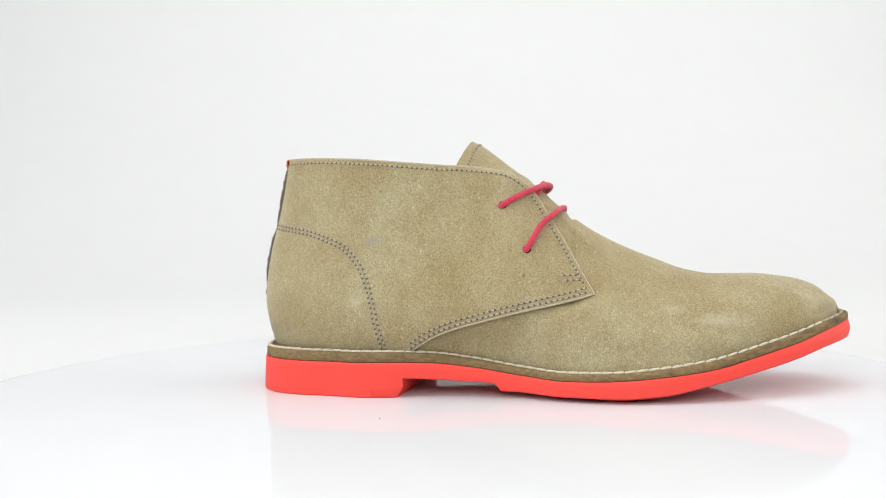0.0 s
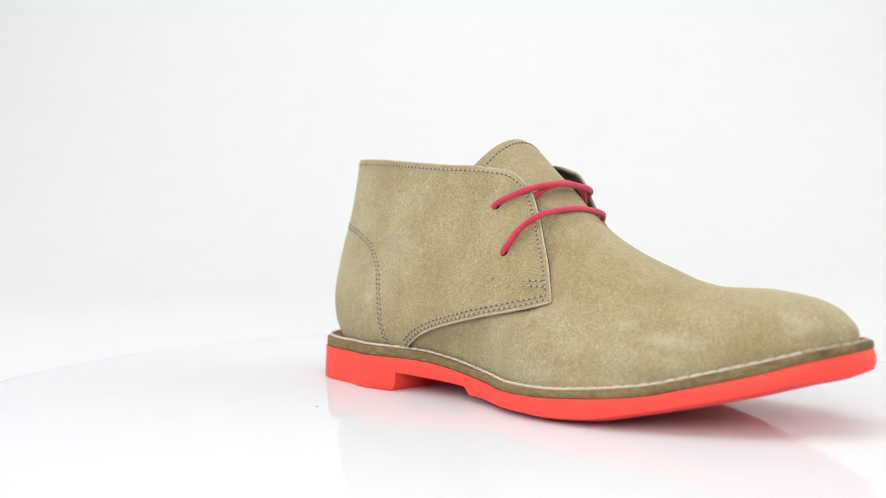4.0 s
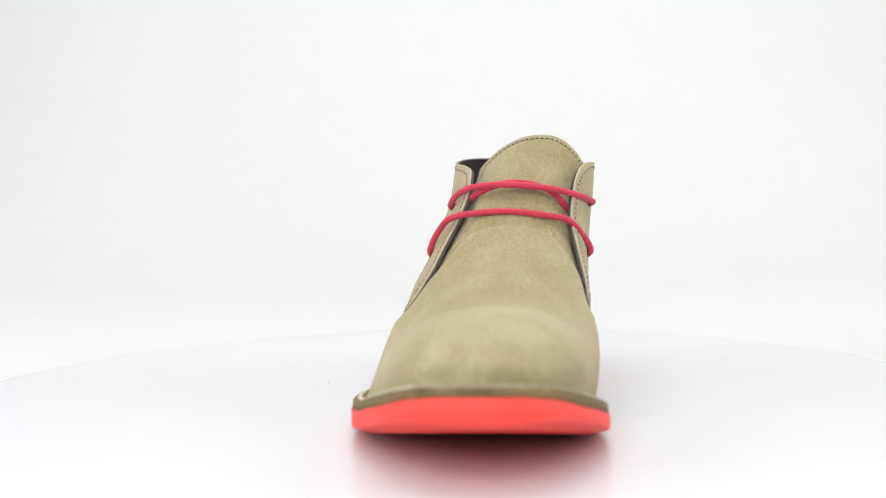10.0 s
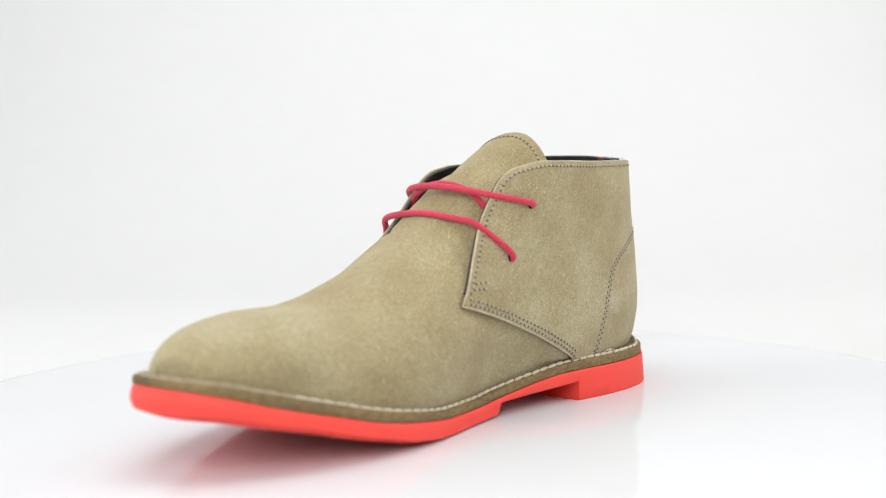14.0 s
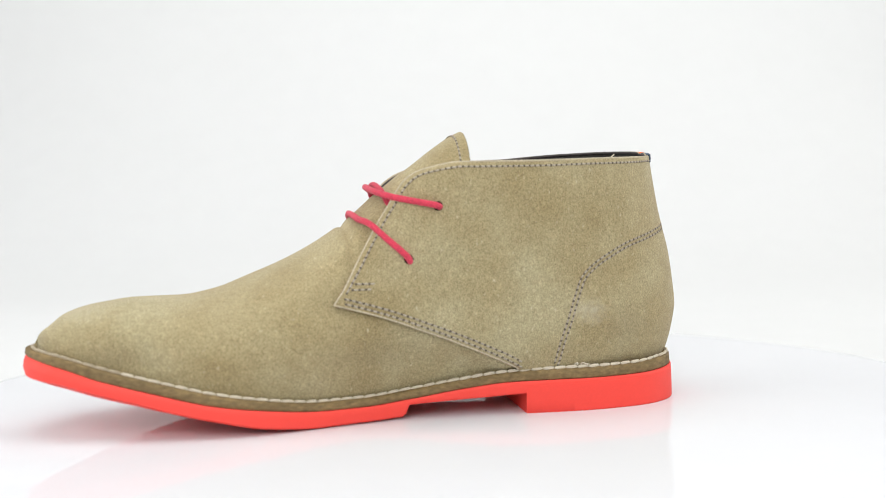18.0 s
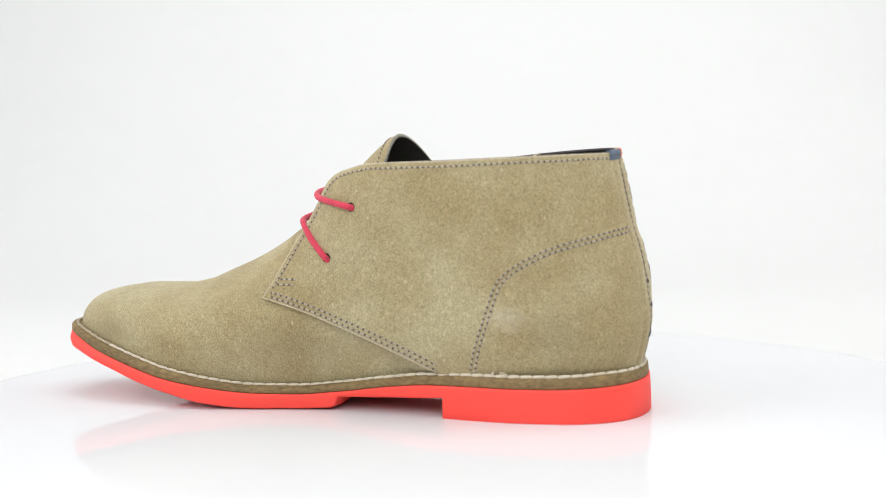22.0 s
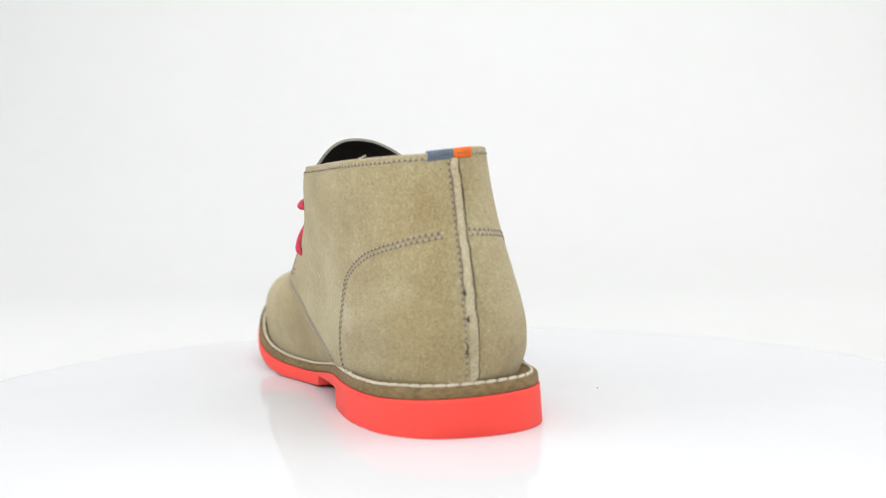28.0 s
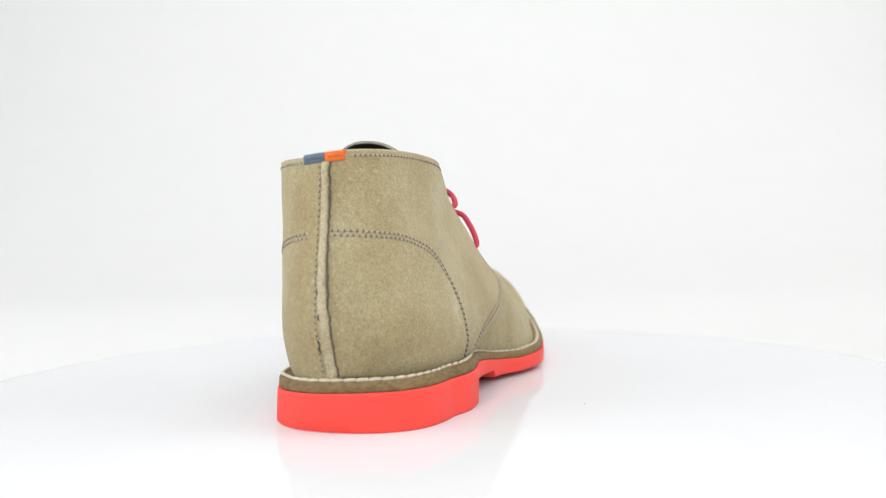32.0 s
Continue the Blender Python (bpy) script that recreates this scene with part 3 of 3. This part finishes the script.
def build_upper(shoe):
    # vamp
    xs = np.concatenate([np.linspace(0.262, 0.34, 44), np.linspace(0.343, 0.53, 44), 0.5699 - 0.0399 * (1 - np.linspace(0, 1, 26)[1:]) ** 2])
    ws = np.linspace(-1, 1, 81)
    v = [vamp_at(float(x), float(w)) for x in xs for w in ws]
    f = grid_faces(len(xs), len(ws))
    for w0, w1 in ((-1, -0.55), (0.55, 1)):
        # the wings of the vamp that run back under the quarters
        base, xw, ww = len(v), np.linspace(0.145, 0.266, 34), np.linspace(w0, w1, 19)
        v += [vamp_at(float(x), float(w)) for x in xw for w in ww]
        f += [tuple(k + base for k in g) for g in grid_faces(len(xw), len(ww))]
    part("vamp", v, f, SUEDE, shoe, "smooth sand suede toe and instep")
    # tongue

    def tongue_at(s, w):
        x1 = 0.2128 - (0.0145 if w < 0 else -0.0025) * w * w
        x = 0.300 + (x1 - 0.300) * s
        hw = (0.0595 if w < 0 else 0.0490) * (1 - 0.03 * s)
        y = float(ridge_y(x)) + 0.0086 * s + hw * w
        z = float(ridge(x)) - 0.0032 * s - 0.0405 * abs(w) ** (2.1 if w < 0 else 2.6) + 0.0012 * math.sin(math.pi * min(1, s * 6) / 2)
        # shallow groove across the tongue below the upper laces, for another dark line
        z -= 0.0026 * math.exp(-((x - 0.2940) / 0.0026) ** 2) * (1 - w * w)
        return np.array((x, y, z))
    ss, wt = np.linspace(0, 1, 48), np.linspace(-1, 1, 41)
    v = [tongue_at(s, w) for s in ss for w in wt]
    tongue = part("tongue", v, grid_faces(len(ss), len(wt)), SUEDE, shoe, "upright sand suede tongue with a rounded top")
    thicken(tongue, 0.0016, -1, TONGUE_EDGE)
    v = []
    for s in ss:
        for w in wt:
            a, b = min(s, 0.985), max(-0.97, min(0.97, w * 0.99))
            n = np.cross(tongue_at(a, b + 0.01) - tongue_at(a, b - 0.01), tongue_at(a + 0.01, b) - tongue_at(a - 0.01, b))
            n *= np.sign(n[0] + n[2]) / np.linalg.norm(n)
            v.append(tongue_at(s * 0.998, w * 0.99) - n * 0.0040)
    part("tongue_lining", v, grid_faces(len(ss), len(wt)), LINING, shoe, "black leather lining")
    edge = [tongue_at(1 - 0.085, w) for w in np.linspace(-0.86, 0.86, 40)]
    side_a = [tongue_at(s, -0.86) for s in np.linspace(0.5, 0.915, 12)]
    side_b = [tongue_at(s, 0.86) for s in np.linspace(0.915, 0.5, 12)]
    line = np.array(side_a + edge[1:-1] + side_b)
    nrm = np.tile(np.array((0.6, 0, 0.8)), (len(line), 1))
    sew(line + nrm * 0.0004, nrm, tongue, 0.0046, (0.0034, 0.0018, 0.0009))
    # quarters
    for side, name, words in ((-1, "outer_quarter", "sand suede outer side panel with a punched lace edge"), (1, "inner_quarter", "sand suede inner side panel with a punched lace edge")):
        cz = collar_z[side]
        # the seam where the quarter laps over the vamp
        low = LAP[side]
        corner, start = ((0.333, 0.0936), 0.1586) if side < 0 else ((0.332, 0.0985), 0.1701)

        def low_z(x):
            return np.where(x < start, welt_top(x, side * 0.07) - 0.002, low(x))
        m = 90
        u = np.linspace(0, 1, m)
        bx = heel_back(0.039) + (corner[0] - heel_back(0.039)) * u ** 1.6
        bot = np.stack([bx, low_z(bx)], 1)
        up = [(heel_back(0.222), float(cz(0.0)))] + [(x, float(cz(x))) for x in (0.03, 0.045, 0.07, 0.1, 0.13, 0.16, 0.19, 0.215, 0.232)]
        up += [(float(front_x(side, z)), z) for z in (0.2085, 0.203, 0.195, 0.185, 0.17, 0.15, 0.13, 0.112)] + [corner]
        tp = path_through(up, 400)
        s = np.linspace(0, 1, 400)
        tp = np.stack([np.interp(u ** 1.45, s, tp[:, 0]), np.interp(u ** 1.45, s, tp[:, 1])], 1)
        rows = 44
        gb, gt = bot[:, 0] - heel_back(bot[:, 1]), tp[:, 0] - heel_back(tp[:, 1])
        P = []
        for t in np.linspace(0, 1, rows):
            z = bot[:, 1] * (1 - t) + tp[:, 1] * t
            g = gb * (1 - t) + gt * t
            g[0] = 0
            P.append(quarter_at(side, g + heel_back(z), z))
        P = np.array(P)
        P[:, 0, 1] = 0
        ob = part(name, P.reshape(-1, 3), grid_faces(rows, m), SUEDE, shoe, words)
        thicken(ob, 0.0014, -1, SUEDE_EDGE)
        # pale cut edge along its border
        rim = np.vstack([tp, bot[::-1][:int(m * 0.62)]])
        keep = (np.diff(rim, axis=0, prepend=rim[:1] - 1) ** 2).sum(1) > 1e-9
        rim = rim[keep & (rim[:, 0] > heel_back(rim[:, 1]) + 0.0002)]
        rim = rim[~((rim[:, 1] < low(rim[:, 0]) - 0.001) & (rim[:, 0] < start))]
        line = quarter_at(side, rim[:, 0], rim[:, 1]) - quarter_normal(side, rim[:, 0], rim[:, 1]) * 0.0009
        v, f = tube(line, 0.0011, 6)
        part("cut_edge", v, f, SUEDE_EDGE, ob, "pale raw cut edge of the suede")
        # edge of the lining just behind it, coloured dark for the shaded gap too
        rim2 = rim[(rim[:, 1] > low(rim[:, 0]) + 0.004) | (rim[:, 0] < 0.2)]
        rim2 = rim2[rim2[:, 1] > corner[1] + 0.006]
        line = quarter_at(side, rim2[:, 0], rim2[:, 1]) - quarter_normal(side, rim2[:, 0], rim2[:, 1]) * 0.0036
        v, f = tube(line, 0.0013, 6)
        part("lining_edge", v, f, LINING_EDGE_SHADE, ob, "cut edge of the lining, darkened for the shade in the gap")
        # lining, a little inside and below the edge
        L = []
        for t in np.linspace(0.30, 0.992, 24):
            z = bot[:, 1] * (1 - t) + tp[:, 1] * t
            g = (gb * (1 - t) + gt * t)
            x = np.minimum(g + heel_back(z), front_x(side, z) - 0.0006)
            q = quarter_at(side, x, z)
            q = q - quarter_normal(side, x, z) * 0.0034
            q[:, 1] = side * np.maximum(side * q[:, 1], 0)
            L.append(q)
        L = np.array(L)
        part("lining", L.reshape(-1, 3), grid_faces(24, m), LINING, ob, "black leather lining")
        # seams
        def seam(pts2, n=80, pitch=0.0054, shift=0.0):
            q = path_through(pts2, n)
            pp, nn = quarter_at(side, q[:, 0], q[:, 1]), quarter_normal(side, q[:, 0], q[:, 1])
            sew(pp + nn * 0.0002, nn, ob, pitch, shift=shift)

        def offset(pts2, d):
            q = path_through(pts2, 90)
            t = np.gradient(q, axis=0)
            t /= np.linalg.norm(t, axis=1)[:, None]
            q[:, 0] = np.maximum(q[:, 0], heel_back(q[:, 1]) + 0.0003)
            return q + np.stack([t[:, 1], -t[:, 0]], 1) * d
        edge = [(x, float(cz(x))) for x in (0.0305, 0.06, 0.09, 0.12, 0.15, 0.18, 0.21, 0.229)] + [(float(front_x(side, z)), z) for z in (0.2085, 0.203, 0.195, 0.185, 0.17, 0.15, 0.13)] + [corner]
        e = offset(edge, 0.0040)
        seam(e[e[:, 1] > corner[1] + 0.006], 120, 0.0048)
        lowline = [(x, float(low(x))) for x in np.linspace(start + 0.002, corner[0], 12)]
        for d, h in ((-0.0028, 0.0), (-0.0068, 1.0)):
            q = offset(lowline, d)
            q = q[(q[:, 0] < front_x(side, q[:, 1]) - 0.004)]
            seam(q, shift=h)
        # short bars that tack the corner
        for d in (0.0, 0.0046):
            z = corner[1] + 0.0118 + d
            x1 = float(front_x(side, z)) - 0.0055
            seam([(x1 - 0.0165, z), (x1 - 0.008, z), (x1, z)], 20)
        if side < 0:
            arc = [(float(heel_back(0.159)) + 0.0003, 0.159), (0.022, 0.158), (0.0561, 0.1532), (0.0890, 0.1420), (0.1045, 0.1305), (0.1172, 0.1120), (0.1251, 0.0888), (0.1307, 0.0646), (0.1376, 0.0403)]
        else:
            arc = [(float(heel_back(0.157)) + 0.0004, 0.157), (0.020, 0.1555), (0.043, 0.1490), (0.0705, 0.1414), (0.0908, 0.1323), (0.106, 0.1231), (0.1161, 0.1129), (0.1226, 0.0969), (0.1293, 0.0774), (0.136, 0.0578), (0.1406, 0.039)]
        for d, h in ((-0.0006, 0.0), (0.0032, 1.0)):
            q = offset(arc, d)
            z0 = q[0, 1]
            q = np.vstack([[[float(heel_back(z0)) + k, z0] for k in (0.0001, 0.0004, 0.0010)], q[q[:, 0] > heel_back(q[:, 1]) + 0.0018]])
            seam(q, 400, 0.0050, h)
        # eyelets: dark discs paint the shade inside the punched holes
        for x, z in (((0.248, 0.1762), (0.271, 0.1343)) if side < 0 else ((0.2441, 0.1776), (0.2693, 0.1341))):
            p, n = quarter_at(side, x, z), quarter_normal(side, x, z)
            a = np.cross(n, (0, 0, 1.0))
            a /= np.linalg.norm(a)
            b = np.cross(n, a)
            v = []
            for r, h in ((0.0040, 0.0001), (0.0036, 0.0004), (0.0028, 0.0002), (0.0, 0.0002)):
                v += [p + n * h + r * (math.cos(k * math.pi / 9) * a + math.sin(k * math.pi / 9) * b) for k in range(18)]
            part("eyelet", v, grid_faces(4, 18, False, True), HOLE, ob, "dark disc for the shade in a punched lace hole")


def thicken(ob, metres, offset, rim):
    """Gives a leather panel its thickness, with a raw cut edge and the dark lining as its inner face."""
    ob.data.materials.append(rim)
    ob.data.materials.append(LINING)
    sol = ob.modifiers.new("thickness", "SOLIDIFY")
    sol.thickness, sol.offset = metres, offset
    sol.material_offset, sol.material_offset_rim = 2, 1


def build_back(shoe):
    # raised strip over the back seam
    def back_at(y, z, out=0.0):
        side = -1 if y < 0 else 1
        xi = 1 - max(0, 1 - min(1, abs(y) / float(WIDE[side](z))) ** BLUNT[side]) ** (1 / BLUNT[side])
        return (float(heel_back(z)) + ROUND[side] * xi - out, y, z)
    centre = smooth_curve((0.036, -0.0085), (0.07, -0.006), (0.1, -0.0035), (0.16, -0.0024), (0.216, -0.0014))
    broad = smooth_curve((0.036, 0.0046), (0.07, 0.0052), (0.11, 0.0046), (0.16, 0.0038), (0.216, 0.0038))
    v = []
    zs = np.linspace(0.0385, 0.2155, 120)
    proud = smooth_curve((0.036, 0.35), (0.08, 0.30), (0.10, 0.55), (0.115, 0.95), (0.145, 0.90), (0.157, 0.45), (0.168, 0.85), (0.195, 1.0), (0.216, 0.55))
    for z in zs:
        c = float(centre(z)) + 0.0013 * noise.noise((0, 0, z * 60))
        ha, hb = (float(broad(z)) * 0.92 + 0.0011 * noise.noise((k, 0, z * 95)) + 0.0007 * noise.noise((k, 5, z * 260)) for k in (3, 9))
        for a, o in ((-1.05, -0.0005), (-0.9, 0.0020), (-0.5, 0.0036), (0, 0.0041), (0.5, 0.0040), (0.9, 0.0030), (1.05, -0.0005)):
            v.append(back_at(c + a * (ha if a < 0 else hb), float(z), o * (0.5 + 0.45 * float(proud(z)))))
    strip = part("back_strip", v, grid_faces(len(zs), 7), STRIP, shoe, "narrow raised suede strip over the back seam")
    # narrow dark bands along the sides of the strip
    for sgn, k, rise in ((-1, 3, 1.0), (1, 9, 0.35)):
        v = []
        for z in zs:
            c = float(centre(z)) + 0.0013 * noise.noise((0, 0, z * 60))
            h = float(broad(z)) * 0.92 + 0.0011 * noise.noise((k, 0, z * 95)) + 0.0007 * noise.noise((k, 5, z * 260))
            for a, o in ((1.22, -0.0006), (1.10, 0.0026 * rise), (0.98, 0.0040 * rise), (0.90, 0.0030 * rise)):
                v.append(back_at(c + sgn * a * h, float(z), o * (0.15 + 0.85 * float(proud(z)) + 0.25 * noise.noise((k, 2, z * 150)))))
        part("strip_edge", v, grid_faces(len(zs), 4), SEAM_EDGE, strip, "narrow dark band beside the strip")
    # added filler that covers the gap where the two quarters meet
    lift = smooth_curve((0.03, 0.0022), (0.08, 0.0021), (0.11, 0.0008), (0.22, 0.0006))
    ys = np.linspace(-0.002, 0.0175, 9)
    v = [back_at(float(centre(z) + y), float(z), -0.0006 if y in (ys[0], ys[-1]) else float(lift(z))) for z in zs for y in ys]
    part("back_filler", v, grid_faces(len(zs), len(ys)), SUEDE, shoe, "suede filler over the gap beside the back strip")
    line = np.array([back_at(float(centre(z) + broad(z)) + 0.0016, float(z), float(lift(z)) + 0.0003) for z in np.linspace(0.043, 0.212, 60)])
    nn = np.tile(np.array((-1.0, 0.25, 0.05)), (60, 1))
    sew(line, nn, strip, 0.0050, (0.0032, 0.0013, 0.0004))
    # two-coloured loop over the collar
    for name, m, y0, y1, words in (("blue_tab", BLUE, -0.0004, 0.0195, "slate blue ribbon tab"), ("orange_tab", ORANGE, -0.0166, -0.0004, "orange ribbon tab")):
        v = []
        ys = np.linspace(y0, y1, 9)
        prof = [(0.2146, 0.0012), (0.2152, 0.0020), (0.2195, 0.0022), (0.2220, 0.0020), (0.2228, 0.0010), (0.2228, -0.0012), (0.2224, -0.0022)]
        for y in ys:
            tilt = -0.10 * (y - 0.003)
            for z, o in prof:
                x, yy, zz = back_at(float(y), 0.2185, o)
                v.append((x, yy, z + tilt))
        tab = part(name, v, grid_faces(9, len(prof)), m, shoe, words)
        sol = tab.modifiers.new("thickness", "SOLIDIFY")
        sol.thickness, sol.offset = 0.0006, -1
        line = np.array([np.array(back_at(float(y), 0.2185, 0.0024)) - (0, 0, 0.10 * (y - 0.003)) for y in np.linspace(y0 + 0.0025, y1 - 0.0025, 12)])
        sew(line, np.tile(np.array((-1.0, 0, 0)), (12, 1)), tab, 0.0044, (0.0022, 0.0010, 0.0005), thread=NEEDLE)


def build_laces(shoe):
    lower = [(0.266, -0.066, 0.129), (0.270, -0.0750, 0.1335), (0.275, -0.0745, 0.141), (0.284, -0.0660, 0.156), (0.297, -0.0530, 0.1672), (0.3025, -0.0250, 0.1712), (0.3058, -0.005, 0.1718),
             (0.3055, 0.012, 0.1702), (0.3045, 0.031, 0.1672), (0.298, 0.0460, 0.1635), (0.286, 0.0580, 0.1510), (0.275, 0.0645, 0.1405), (0.2695, 0.0655, 0.1345), (0.267, 0.058, 0.130)]
    upper = [(0.244, -0.054, 0.174), (0.248, -0.0590, 0.1762), (0.254, -0.0575, 0.1800), (0.266, -0.0520, 0.1860), (0.280, -0.0400, 0.1920), (0.288, -0.0190, 0.1947), (0.2915, 0.0, 0.1942),
             (0.292, 0.014, 0.1930), (0.2895, 0.034, 0.1900), (0.281, 0.0495, 0.1862), (0.266, 0.0605, 0.1825), (0.250, 0.0680, 0.1792), (0.244, 0.068, 0.1775), (0.241, 0.058, 0.176)]
    under = [(0.268, -0.050, 0.168), (0.276, -0.0400, 0.1812), (0.282, -0.0270, 0.1900), (0.2850, -0.007, 0.1958), (0.2850, 0.013, 0.1950), (0.283, 0.033, 0.1875), (0.277, 0.0455, 0.173), (0.268, 0.052, 0.160)]
    for pts in (lower, upper, under):
        v, f = tube(path_through(pts, 70), 0.0028, 12)
        part("lace", v, f, LACE, shoe, "round coral pink lace cord")


def build_loose_threads(shoe):
    for pts in ([(0.0865, 0.0600, 0.2120), (0.0855, 0.0585, 0.2168), (0.0825, 0.0560, 0.2186), (0.0805, 0.0538, 0.2196)],
                [(0.1230, 0.0590, 0.0355), (0.1222, 0.0612, 0.0385), (0.1205, 0.0630, 0.0392), (0.1215, 0.0640, 0.0378)],
                [(0.1165, 0.0580, 0.0360), (0.1150, 0.0605, 0.0388), (0.1120, 0.0615, 0.0380), (0.1090, 0.0612, 0.0372)]):
        v, f = tube(path_through(pts, 16), 0.0006, 6)
        part("loose_thread", v, f, THREAD_WHITE, shoe, "frayed cream thread end")


def build_shoe():
    shoe = tagged(new("shoe"), "sand suede chukka boot with coral laces and red rubber sole", "shoe")
    build_sole(shoe)
    build_upper(shoe)
    build_back(shoe)
    build_laces(shoe)
    build_loose_threads(shoe)
    return shoe


build_studio()
turntable = build_turntable()
shoe = build_shoe()


def motions():
    for thing in (turntable, shoe):
        walk(thing, [(t, pose(0, 0, 0, 0, 0, a)) for t, a in TURN])


motions()
